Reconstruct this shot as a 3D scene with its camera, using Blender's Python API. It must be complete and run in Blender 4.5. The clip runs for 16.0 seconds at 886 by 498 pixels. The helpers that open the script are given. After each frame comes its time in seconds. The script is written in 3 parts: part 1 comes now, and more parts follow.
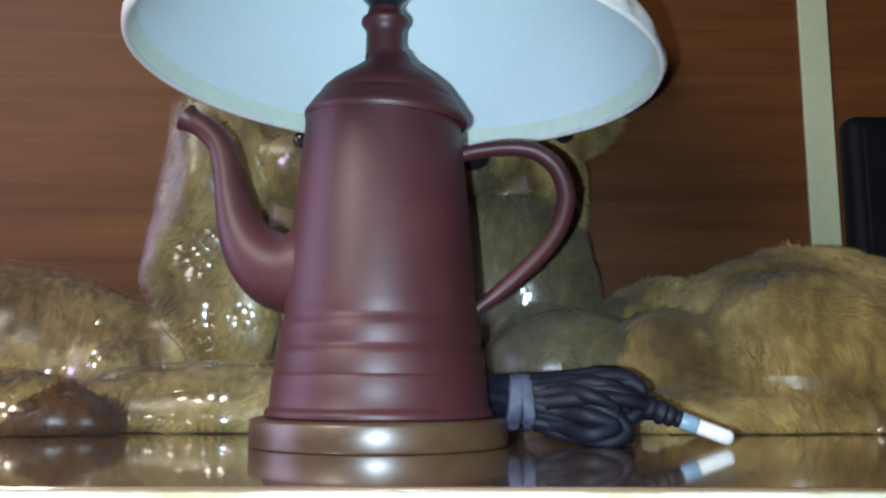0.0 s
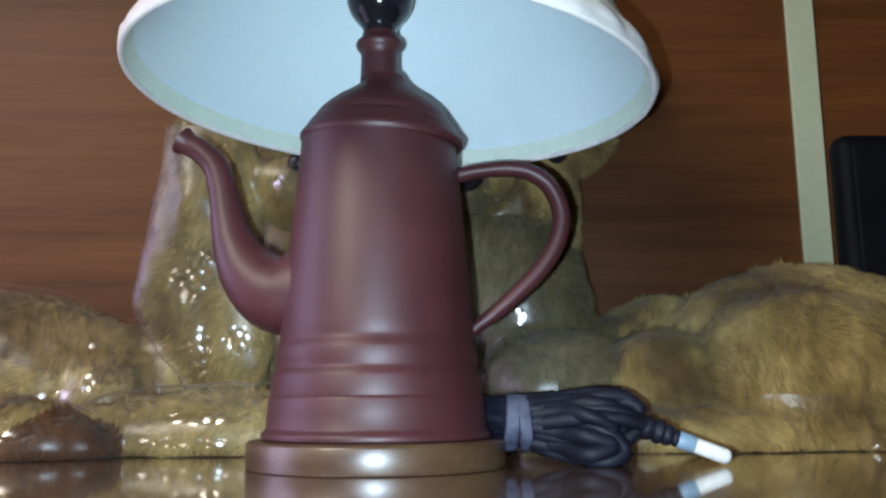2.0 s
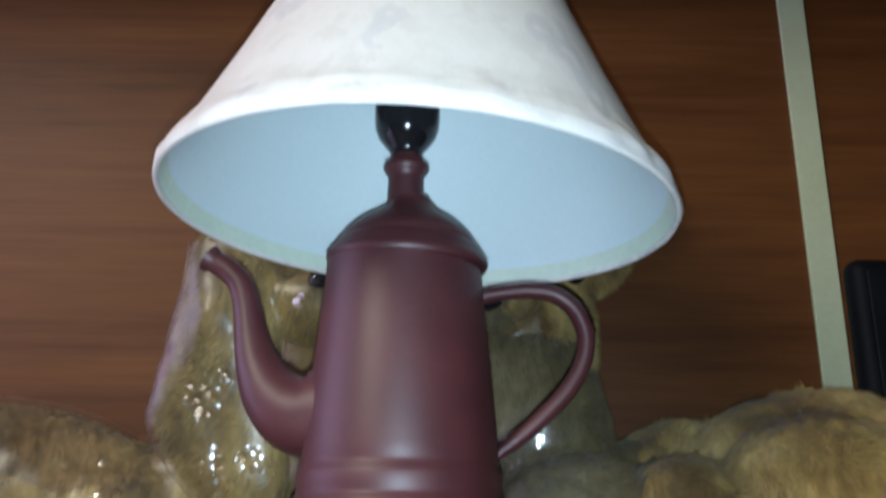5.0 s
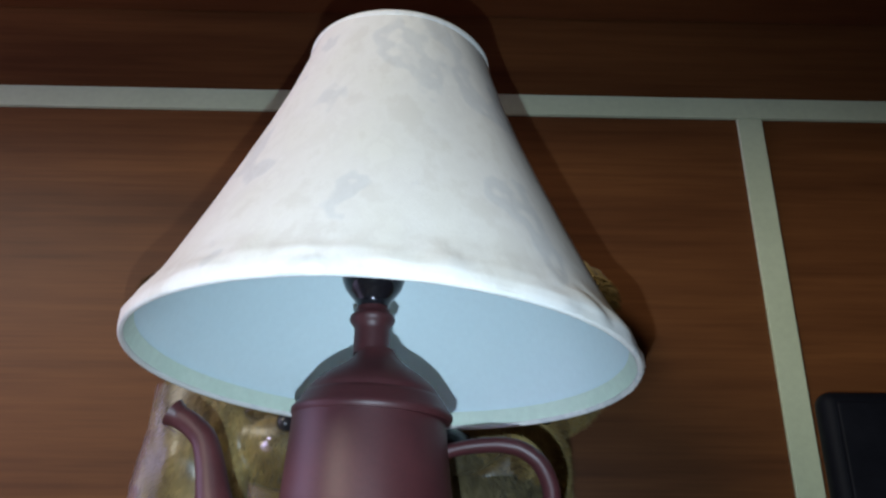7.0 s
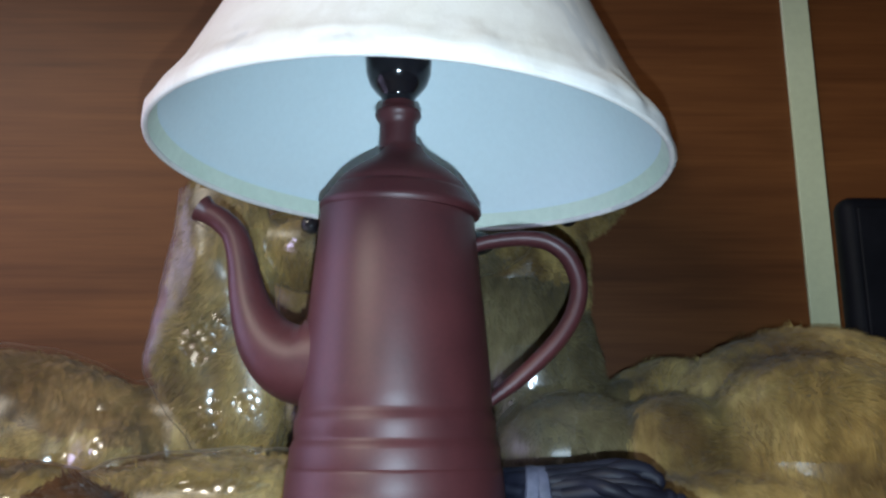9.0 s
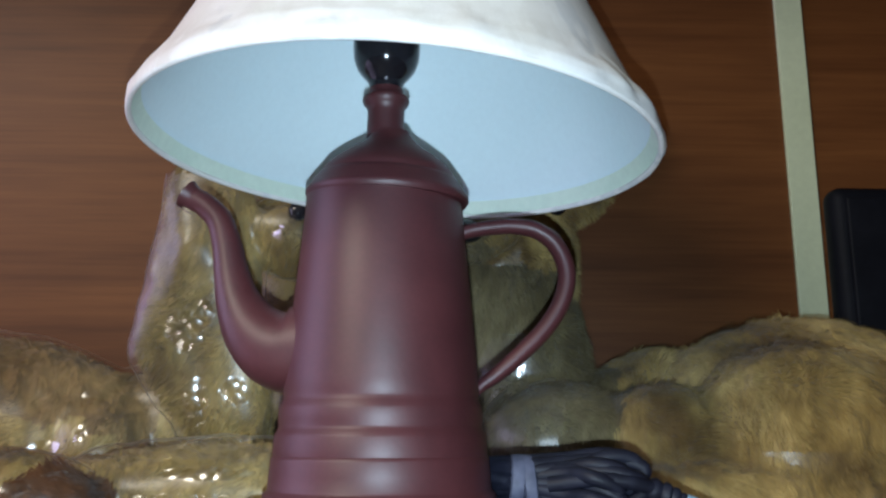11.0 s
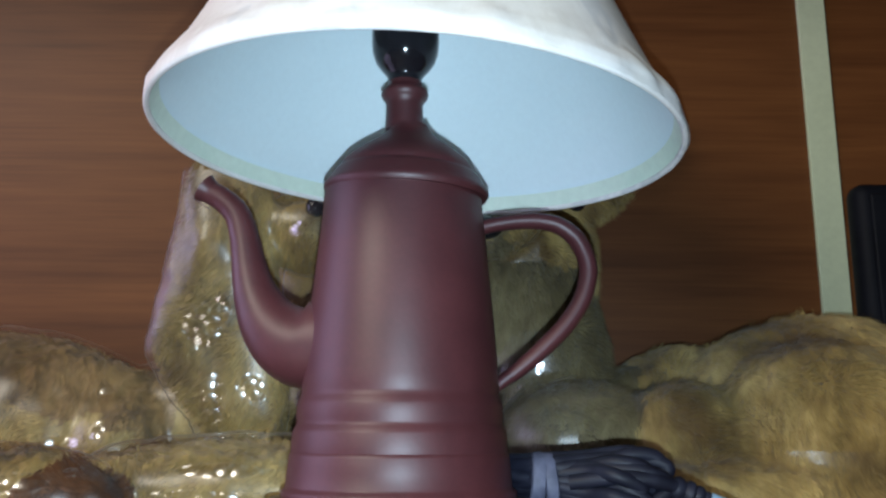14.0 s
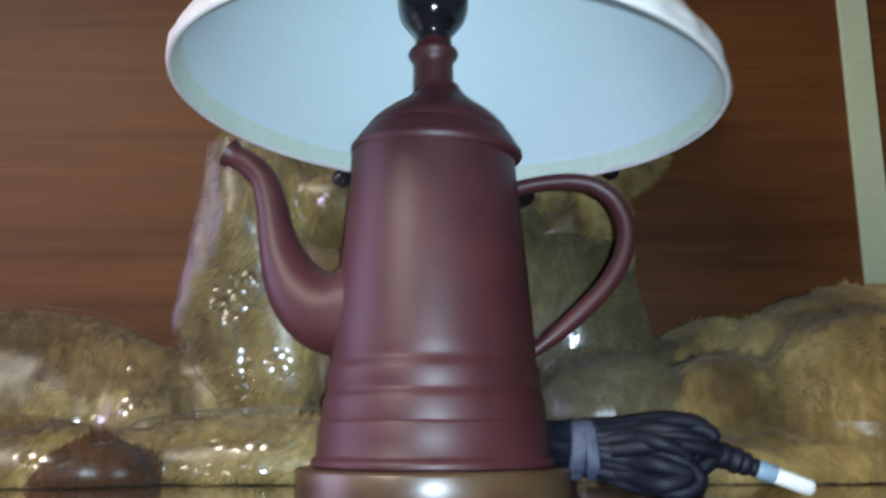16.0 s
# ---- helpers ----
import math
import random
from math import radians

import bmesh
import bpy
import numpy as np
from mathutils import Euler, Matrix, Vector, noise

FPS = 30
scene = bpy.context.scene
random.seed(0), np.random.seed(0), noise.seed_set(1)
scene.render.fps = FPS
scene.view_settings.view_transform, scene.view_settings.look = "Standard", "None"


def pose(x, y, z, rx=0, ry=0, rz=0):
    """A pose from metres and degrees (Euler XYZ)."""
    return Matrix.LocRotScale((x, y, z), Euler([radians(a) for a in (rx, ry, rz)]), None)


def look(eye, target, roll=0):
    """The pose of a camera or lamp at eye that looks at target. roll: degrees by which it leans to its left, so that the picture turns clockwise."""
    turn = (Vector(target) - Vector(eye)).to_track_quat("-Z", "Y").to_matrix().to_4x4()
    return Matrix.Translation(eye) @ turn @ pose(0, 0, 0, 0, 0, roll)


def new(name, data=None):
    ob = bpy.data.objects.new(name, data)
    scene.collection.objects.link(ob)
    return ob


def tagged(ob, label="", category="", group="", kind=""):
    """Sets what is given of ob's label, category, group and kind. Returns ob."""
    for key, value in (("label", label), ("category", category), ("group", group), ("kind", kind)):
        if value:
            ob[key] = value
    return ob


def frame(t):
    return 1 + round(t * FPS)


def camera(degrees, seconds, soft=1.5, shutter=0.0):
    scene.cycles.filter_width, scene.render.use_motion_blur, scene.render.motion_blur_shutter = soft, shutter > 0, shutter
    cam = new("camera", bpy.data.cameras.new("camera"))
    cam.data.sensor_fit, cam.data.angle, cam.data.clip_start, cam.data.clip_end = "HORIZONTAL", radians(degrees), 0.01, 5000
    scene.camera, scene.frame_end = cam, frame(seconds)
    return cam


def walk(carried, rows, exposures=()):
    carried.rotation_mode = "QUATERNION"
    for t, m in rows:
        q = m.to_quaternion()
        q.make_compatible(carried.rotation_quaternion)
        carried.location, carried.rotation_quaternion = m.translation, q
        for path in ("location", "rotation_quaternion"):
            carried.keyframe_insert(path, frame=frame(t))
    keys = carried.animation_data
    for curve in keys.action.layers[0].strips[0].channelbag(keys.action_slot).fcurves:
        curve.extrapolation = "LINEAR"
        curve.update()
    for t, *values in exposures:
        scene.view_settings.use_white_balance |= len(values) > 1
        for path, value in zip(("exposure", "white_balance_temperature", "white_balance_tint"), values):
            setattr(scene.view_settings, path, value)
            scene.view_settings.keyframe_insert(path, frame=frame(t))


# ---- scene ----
cam = camera(53.66, 16.0, soft=2.4, shutter=0.8)
# seconds, eye in metres, then yaw, pitch and roll in degrees
ROWS = [
    (0.0, 0.0096, 0.0073, 0.0342, -0.46, 8.49, -0.16),
    (0.5, 0.0103, 0.0063, 0.0342, -0.71, 8.30, 0.20),
    (1.0, 0.0133, 0.0056, 0.0360, -0.75, 9.32, 0.41),
    (1.5, 0.0115, 0.0056, 0.0357, -0.99, 9.64, 0.35),
    (2.0, 0.0074, 0.0063, 0.0344, -0.95, 9.81, 0.35),
    (2.5, 0.0064, 0.0073, 0.0329, -1.02, 9.70, 0.22),
    (3.0, 0.0039, 0.0057, 0.0305, -1.03, 9.83, 0.24),
    (3.5, 0.0035, 0.0046, 0.0307, -0.76, 9.94, 0.31),
    (4.0, 0.0019, 0.0066, 0.0311, -0.67, 10.16, 0.31),
    (4.5, 0.0032, 0.0015, 0.0333, -0.90, 13.22, 0.01),
    (5.0, -0.0041, 0.0054, 0.0382, -1.08, 17.19, -0.45),
    (7.3, 0.0059, -0.0086, 0.0614, -2.22, 23.83, 0.03),
    (7.5, 0.0032, -0.0054, 0.0604, -2.38, 22.02, -0.03),
    (8.0, 0.0008, -0.0006, 0.0494, -1.64, 18.08, -0.05),
    (8.5, -0.0058, 0.0017, 0.0466, -1.44, 13.30, 0.13),
    (11.0, -0.0031, 0.0064, 0.0464, -2.13, 11.93, -0.04),
    (11.5, -0.0058, 0.0076, 0.0470, -1.89, 12.33, -0.03),
    (12.0, -0.0081, 0.0063, 0.0474, -1.49, 12.47, 0.01),
    (12.5, -0.0102, 0.0099, 0.0441, -1.31, 12.47, 0.07),
    (13.0, -0.0085, 0.0098, 0.0443, -1.09, 12.41, 0.11),
    (13.5, -0.0071, 0.0105, 0.0446, -1.10, 12.22, -0.02),
    (14.0, -0.0053, 0.0118, 0.0447, -1.20, 11.97, -0.25),
    (14.5, -0.0026, 0.0140, 0.0444, -0.75, 11.93, -0.18),
    (15.0, -0.0003, 0.0143, 0.0427, -0.38, 12.23, -0.05),
    (15.5, -0.0011, 0.0179, 0.0423, -0.29, 11.89, -0.06),
    (16.0, -0.0091, 0.0279, 0.0327, 0.46, 11.67, 0.09),
]
walk(cam, [(t, pose(x, y, z, 90 + pitch, roll, yaw)) for t, x, y, z, yaw, pitch, roll in ROWS],
     exposures=[(0.0, 0.08, 6000, 9), (0.5, -0.07, 6000, 9), (1.0, 0.08, 6000, 9), (4.0, 0.07, 6000, 9), (5.0, -0.10, 6000, 9), (7.3, -0.18, 6000, 9), (8.0, -0.18, 6000, 9), (8.5, -0.14, 6000, 9), (11.0, -0.06, 6000, 9), (16.0, -0.01, 6000, 9)])

# ---- world and lights ----
world = bpy.data.worlds.new("world")
scene.world = world
world.use_nodes = True
world.node_tree.nodes["Background"].inputs["Color"].default_value = (0.05, 0.05, 0.06, 1)
world.node_tree.nodes["Background"].inputs["Strength"].default_value = 0.3


def lamp(name, kind, where, watts, colour, size):
    data = bpy.data.lights.new(name, kind)
    data.energy, data.color = watts, colour
    if kind == "AREA":
        data.shape, data.size = "DISK", size
    else:
        data.shadow_soft_size = size
    if kind == "SPOT":
        data.spot_size, data.spot_blend = radians(105), 1.0
    ob = new(name, data)
    ob.matrix_world = where
    return ob


# the torch beside the lens, the room's ceiling lamp, and the bluish light from the side
lamp("torch", "SPOT", look((-0.004, 0.012, 0.030), (0.0, 0.5, 0.135)), 8.1, (0.71, 0.88, 1.0), 0.002)
lamp("room_lamp", "AREA", look((-1.25, -1.15, 1.19), (-0.1, 0.5, 0.12)), 30.5, (1.0, 0.89, 0.71), 0.7)
# unseen source assumed for the lilac sheen, placed inside the cabinet's west end
lamp("side_light", "AREA", look((-1.05, 0.34, 0.30), (0, 0.5, 0.12)), 4.4, (0.76, 0.65, 1.0), 0.62)


# ---- materials ----
def material(name):
    m = bpy.data.materials.new(name)
    m.use_nodes = True
    return m, m.node_tree.nodes, m.node_tree.links, m.node_tree.nodes["Principled BSDF"]


def noise_node(nodes, links, scale, detail=4.0, stretch=(1, 1, 1), rough=0.55):
    c = nodes.new("ShaderNodeTexCoord")
    mp = nodes.new("ShaderNodeMapping")
    mp.inputs["Scale"].default_value = stretch
    n = nodes.new("ShaderNodeTexNoise")
    n.inputs["Scale"].default_value, n.inputs["Detail"].default_value = scale, detail
    n.inputs["Roughness"].default_value = rough
    links.new(c.outputs["Object"], mp.inputs["Vector"])
    links.new(mp.outputs["Vector"], n.inputs["Vector"])
    return n


def ramp_node(nodes, links, source, stops):
    r = nodes.new("ShaderNodeValToRGB")
    while len(r.color_ramp.elements) < len(stops):
        r.color_ramp.elements.new(0.5)
    for e, (p, col) in zip(r.color_ramp.elements, stops):
        e.position, e.color = p, (*col, 1)
    links.new(source, r.inputs["Fac"])
    return r


def mix_node(nodes, links, fac, a, b, mode="MIX"):
    n = nodes.new("ShaderNodeMix")
    n.data_type, n.blend_type = "RGBA", mode
    for value, slot in ((fac, 0), (a, 6), (b, 7)):
        if isinstance(value, (int, float)):
            n.inputs[slot].default_value = value
        elif isinstance(value, tuple):
            n.inputs[slot].default_value = (*value, 1)
        else:
            links.new(value, n.inputs[slot])
    return n.outputs[2]


def bump(nodes, links, bsdf, height, strength, distance):
    b = nodes.new("ShaderNodeBump")
    b.inputs["Strength"].default_value, b.inputs["Distance"].default_value = strength, distance
    links.new(height, b.inputs["Height"])
    links.new(b.outputs["Normal"], bsdf.inputs["Normal"])


def surface(name, stops, scale, rough, stretch=(1, 1, 1), metal=0.0, relief=0.15, depth=0.0005, fine=200.0, rough_var=0.1, spec=0.5, coat=0.0, speck=0.15):
    """A surface with a coarse colour variation, a fine grain and an uneven gloss."""
    m, nodes, links, bsdf = material(name)
    coarse = noise_node(nodes, links, scale, 5, stretch)
    grain = noise_node(nodes, links, fine, 3, stretch)
    col = ramp_node(nodes, links, coarse.outputs["Fac"], stops)
    lo, hi = 1 - speck, 1 + speck * 0.6
    dots = ramp_node(nodes, links, grain.outputs["Fac"], [(0.3, (lo, lo, lo)), (0.7, (hi, hi, hi))])
    links.new(mix_node(nodes, links, 1.0, col.outputs["Color"], dots.outputs["Color"], "MULTIPLY"), bsdf.inputs["Base Color"])
    r = nodes.new("ShaderNodeMapRange")
    r.inputs["To Min"].default_value, r.inputs["To Max"].default_value = max(0.02, rough - rough_var), rough + rough_var
    links.new(coarse.outputs["Fac"], r.inputs["Value"])
    links.new(r.outputs["Result"], bsdf.inputs["Roughness"])
    bsdf.inputs["Metallic"].default_value = metal
    bsdf.inputs["Specular IOR Level"].default_value = spec
    bsdf.inputs["Coat Weight"].default_value = coat
    bsdf.inputs["Coat Roughness"].default_value = 0.06
    if relief:
        bump(nodes, links, bsdf, grain.outputs["Fac"], relief, depth)
    return m


def wood(name, dark, light, rough, grain_scale=6.0, coat=0.0):
    """Veneer with a long horizontal grain, broad bands and fine pores."""
    m, nodes, links, bsdf = material(name)
    bands = noise_node(nodes, links, grain_scale, 4, (0.35, 1, 3.2), 0.6)
    fibre = noise_node(nodes, links, 60.0, 6, (0.06, 1, 2.6), 0.7)
    pores = noise_node(nodes, links, 260.0, 2, (0.05, 1, 1.6), 0.5)
    base = ramp_node(nodes, links, bands.outputs["Fac"], [(0.28, dark), (0.5, tuple((a + b) / 2 for a, b in zip(dark, light))), (0.72, light)])
    fib = ramp_node(nodes, links, fibre.outputs["Fac"], [(0.3, (0.82, 0.78, 0.75)), (0.62, (1.08, 1.08, 1.06))])
    por = ramp_node(nodes, links, pores.outputs["Fac"], [(0.35, (0.72, 0.7, 0.68)), (0.5, (1, 1, 1))])
    col = mix_node(nodes, links, 1.0, base.outputs["Color"], fib.outputs["Color"], "MULTIPLY")
    col = mix_node(nodes, links, 0.35, col, por.outputs["Color"], "MULTIPLY")
    links.new(col, bsdf.inputs["Base Color"])
    bsdf.inputs["Roughness"].default_value = rough
    bsdf.inputs["Coat Weight"].default_value, bsdf.inputs["Coat Roughness"].default_value = coat, 0.055
    bsdf.inputs["Coat IOR"].default_value = 1.75
    bsdf.inputs["Specular IOR Level"].default_value = 0.5 if coat else 0.22
    bump(nodes, links, bsdf, fibre.outputs["Fac"], 0.12, 0.0004)
    return m


WALL_WOOD = wood("wall_veneer", (0.074, 0.0250, 0.0080), (0.166, 0.0630, 0.0190), 0.5)
SHELF_WOOD = wood("shelf_lacquer", (0.140, 0.083, 0.048), (0.235, 0.150, 0.088), 0.2, 8.0, coat=1.0)
SIDE_WOOD = wood("side_veneer", (0.075, 0.022, 0.008), (0.14, 0.05, 0.016), 0.45)
CREAM = surface("cream_edging", [(0.3, (0.47, 0.51, 0.35)), (0.7, (0.53, 0.57, 0.40))], 12, 0.5, relief=0.05, speck=0.05)
CREAM_WORN = surface("worn_cream_edge", [(0.38, (0.42, 0.35, 0.2)), (0.5, (0.66, 0.63, 0.47)), (0.75, (0.74, 0.72, 0.58))], 28, 0.5, relief=0.3)
POT = surface("matte_oxblood_enamel", [(0.3, (0.056, 0.0150, 0.0176)), (0.7, (0.081, 0.0215, 0.0242))], 34, 0.47, relief=0.12, fine=420, rough_var=0.05, spec=0.55, speck=0.08)
BASE = surface("dark_polished_wood", [(0.3, (0.055, 0.026, 0.015)), (0.5, (0.09, 0.046, 0.022)), (0.7, (0.115, 0.070, 0.032))], 26, 0.34, (1, 1, 3), relief=0.05, rough_var=0.05, spec=0.9)
BLACK = surface("black_bakelite", [(0.3, (0.008, 0.008, 0.011)), (0.7, (0.014, 0.014, 0.018))], 30, 0.12, relief=0.0, rough_var=0.03)
BLACK_CASE = surface("black_plastic_case", [(0.3, (0.003, 0.0035, 0.006)), (0.7, (0.006, 0.0065, 0.010))], 30, 0.6, relief=0.05, rough_var=0.05, spec=0.1)
CABLE = surface("dark_cable_rubber", [(0.3, (0.0055, 0.006, 0.012)), (0.7, (0.015, 0.016, 0.030))], 60, 0.56, relief=0.25, rough_var=0.12, spec=0.28)
TIE = surface("grey_cable_tie", [(0.3, (0.035, 0.040, 0.075)), (0.7, (0.115, 0.125, 0.19))], 110, 0.6, relief=0.4)
SLEEVE = surface("blue_grey_sleeve", [(0.3, (0.20, 0.31, 0.43)), (0.7, (0.30, 0.42, 0.53))], 80, 0.35)
PIN = surface("bright_plug_pin", [(0.3, (0.90, 0.90, 0.86)), (0.7, (0.96, 0.96, 0.93))], 80, 0.25, metal=0.0, relief=0.03)
PAINT = surface("pale_room_paint", [(0.3, (0.20, 0.195, 0.185)), (0.7, (0.25, 0.24, 0.225))], 3, 0.7, relief=0.1)
FLOOR_TILE = surface("room_floor", [(0.3, (0.2, 0.17, 0.14)), (0.7, (0.3, 0.26, 0.2))], 4, 0.4, relief=0.05)


def shade_cloth():
    m, nodes, links, bsdf = material("shade_cloth")
    blot = noise_node(nodes, links, 30.0, 3, (1, 1, 0.7), 0.5)
    vein = noise_node(nodes, links, 42.0, 5, (1, 1, 0.5), 0.6)
    weave = noise_node(nodes, links, 900.0, 2)
    base = ramp_node(nodes, links, blot.outputs["Fac"], [(0.30, (0.79, 0.77, 0.72)), (0.565, (0.81, 0.79, 0.76)), (0.60, (0.72, 0.715, 0.705)), (0.66, (0.70, 0.695, 0.69)), (0.70, (0.82, 0.80, 0.77))])
    v = ramp_node(nodes, links, vein.outputs["Fac"], [(0.40, (0.93, 0.92, 0.91)), (0.48, (1, 1, 1)), (0.57, (0.96, 0.955, 0.955)), (0.6, (1, 1, 1))])
    links.new(mix_node(nodes, links, 1.0, base.outputs["Color"], v.outputs["Color"], "MULTIPLY"), bsdf.inputs["Base Color"])
    bsdf.inputs["Roughness"].default_value = 0.75
    bump(nodes, links, bsdf, weave.outputs["Fac"], 0.2, 0.0004)
    return m


SHADE = shade_cloth()
LINING = surface("shade_lining", [(0.3, (0.70, 0.83, 0.87)), (0.7, (0.75, 0.87, 0.90))], 9, 0.6, relief=0.02, fine=300, speck=0.02)
BINDING = surface("pale_green_binding", [(0.3, (0.66, 0.78, 0.66)), (0.7, (0.72, 0.82, 0.70))], 40, 0.6, relief=0.1, speck=0.05)


def fur(name, stops):
    m, nodes, links, bsdf = material(name)
    patch = noise_node(nodes, links, 16.0, 4, (1, 1, 1), 0.6)
    strand = noise_node(nodes, links, 150.0, 4, (1.0, 1.0, 0.35), 0.65)
    col = ramp_node(nodes, links, patch.outputs["Fac"], stops)
    st = ramp_node(nodes, links, strand.outputs["Fac"], [(0.3, (0.76, 0.73, 0.68)), (0.7, (1.13, 1.12, 1.06))])
    tone = noise_node(nodes, links, 6.5, 3, (1, 1, 1), 0.5)
    warm = ramp_node(nodes, links, tone.outputs["Fac"], [(0.36, (0.90, 0.92, 0.92)), (0.52, (1, 1, 1)), (0.66, (1.08, 0.96, 0.84))])
    col = mix_node(nodes, links, 1.0, col.outputs["Color"], warm.outputs["Color"], "MULTIPLY")
    links.new(mix_node(nodes, links, 1.0, col, st.outputs["Color"], "MULTIPLY"), bsdf.inputs["Base Color"])
    bsdf.inputs["Roughness"].default_value = 0.7
    bsdf.inputs["Specular IOR Level"].default_value = 0.25
    bsdf.inputs["Sheen Weight"].default_value = 0.15
    bump(nodes, links, bsdf, strand.outputs["Fac"], 0.5, 0.002)
    return m


FUR = fur("golden_plush", [(0.34, (0.138, 0.086, 0.028)), (0.5, (0.320, 0.230, 0.080)), (0.66, (0.51, 0.40, 0.170))])
FUR_BROWN = fur("tan_brown_plush", [(0.34, (0.100, 0.058, 0.022)), (0.5, (0.200, 0.128, 0.052)), (0.66, (0.34, 0.235, 0.11))])
FUR_DARK = fur("brown_plush", [(0.33, (0.075, 0.028, 0.009)), (0.68, (0.14, 0.055, 0.016))])
# darker olive copy of the golden pile: shade behind the pot put into colour
FUR_SHADED = fur("shaded_olive_plush", [(0.33, (0.080, 0.062, 0.028)), (0.5, (0.145, 0.116, 0.054)), (0.68, (0.23, 0.19, 0.098))])


def film_material():
    """Clear wrapping film: see-through, with a sharp gloss."""
    m, nodes, links, bsdf = material("clear_film")
    out = nodes["Material Output"]
    clear, gloss, mix, weight = (nodes.new(k) for k in ("ShaderNodeBsdfTransparent", "ShaderNodeBsdfGlossy", "ShaderNodeMixShader", "ShaderNodeLayerWeight"))
    clear.inputs["Color"].default_value = (0.97, 0.97, 0.96, 1)
    gloss.inputs["Color"].default_value = (1, 1, 1, 1)
    gloss.inputs["Roughness"].default_value = 0.2
    weight.inputs["Blend"].default_value = 0.5
    place, cells, dome, dent = (nodes.new(k) for k in ("ShaderNodeTexCoord", "ShaderNodeTexVoronoi", "ShaderNodeMath", "ShaderNodeBump"))
    cells.feature, dome.operation, dent.invert = "F1", "POWER", True
    cells.inputs["Scale"].default_value = 98.0
    dome.inputs[1].default_value = 2.0
    dent.inputs["Strength"].default_value, dent.inputs["Distance"].default_value = 1.0, 0.0022
    links.new(place.outputs["Object"], cells.inputs["Vector"])
    links.new(cells.outputs["Distance"], dome.inputs[0])
    links.new(dome.outputs["Value"], dent.inputs["Height"])
    links.new(dent.outputs["Normal"], gloss.inputs["Normal"])
    steep, amount = nodes.new("ShaderNodeMath"), nodes.new("ShaderNodeMapRange")
    steep.operation = "POWER"
    steep.inputs[1].default_value = 3.2
    amount.inputs["To Min"].default_value, amount.inputs["To Max"].default_value = 0.05, 0.7
    links.new(weight.outputs["Facing"], steep.inputs[0])
    links.new(steep.outputs["Value"], amount.inputs["Value"])
    # pinched clusters of small domes between smoother stretches
    patch = nodes.new("ShaderNodeAttribute")
    patch.attribute_name = "crumple"
    pinch = nodes.new("ShaderNodeMapRange")
    pinch.inputs["From Min"].default_value, pinch.inputs["From Max"].default_value = 0.35, 0.6
    links.new(patch.outputs["Fac"], pinch.inputs["Value"])
    smooth_gloss, both = nodes.new("ShaderNodeBsdfGlossy"), nodes.new("ShaderNodeMixShader")
    smooth_gloss.inputs["Roughness"].default_value = 0.36
    links.new(pinch.outputs["Result"], both.inputs["Fac"])
    links.new(smooth_gloss.outputs["BSDF"], both.inputs[1])
    links.new(gloss.outputs["BSDF"], both.inputs[2])
    shine = nodes.new("ShaderNodeMath")
    shine.operation = "MULTIPLY_ADD"
    shine.inputs[1].default_value = 0.14
    links.new(pinch.outputs["Result"], shine.inputs[0])
    links.new(amount.outputs["Result"], shine.inputs[2])
    links.new(shine.outputs["Value"], mix.inputs["Fac"])
    links.new(clear.outputs["BSDF"], mix.inputs[1])
    links.new(both.outputs["Shader"], mix.inputs[2])
    links.new(mix.outputs["Shader"], out.inputs["Surface"])
    return m


FILM = film_material()


# ---- building helpers ----
def mesh_object(name, bm, mats, smooth=True):
    bmesh.ops.recalc_face_normals(bm, faces=bm.faces)
    data = bpy.data.meshes.new(name)
    bm.to_mesh(data)
    bm.free()
    for m in mats if isinstance(mats, (list, tuple)) else [mats]:
        data.materials.append(m)
    if smooth:
        data.polygons.foreach_set("use_smooth", [True] * len(data.polygons))
        data.set_sharp_from_angle(angle=radians(42))
    return new(name, data)


def part(name, bm, mats, parent, label="", smooth=True):
    ob = mesh_object(name, bm, mats, smooth)
    ob.parent = parent
    top = parent.parent or parent
    if top.location.z and name != "base":
        for v in ob.data.vertices:
            v.co.z -= top.location.z
    return tagged(ob, label=label)


def thing(name, where, label, category, group="", kind=""):
    ob = new(name)
    ob.matrix_world = where
    ob.empty_display_size = 0.02
    return tagged(ob, label, category, group, kind)


def lathe(profile, steps=64, m=Matrix()):
    """A turned body from (radius, height) pairs; radius 0 closes an end."""
    bm = bmesh.new()
    rings = []
    for r, z in profile:
        if r < 1e-6:
            rings.append([bm.verts.new(m @ Vector((0, 0, z)))])
        else:
            rings.append([bm.verts.new(m @ Vector((r * math.cos(2 * math.pi * k / steps), r * math.sin(2 * math.pi * k / steps), z))) for k in range(steps)])
    for a, b in zip(rings, rings[1:]):
        for k in range(steps):
            n = (k + 1) % steps
            quad = [a[k % len(a)], a[n % len(a)], b[n % len(b)], b[k % len(b)]]
            quad = list(dict.fromkeys(quad))
            if len(quad) > 2:
                bm.faces.new(quad)
    return bm


def spline(points, n):
    """A smooth line through the points (Catmull-Rom), n steps between two."""
    p = [Vector(q) for q in points]
    p = [2 * p[0] - p[1], *p, 2 * p[-1] - p[-2]]
    out = []
    for a, b, c, d in zip(p, p[1:], p[2:], p[3:]):
        for k in range(n):
            t = k / n
            out.append(0.5 * (2 * b + (c - a) * t + (2 * a - 5 * b + 4 * c - d) * t * t + (3 * b - 3 * c + d - a) * t ** 3))
    return [*out, p[-2]]


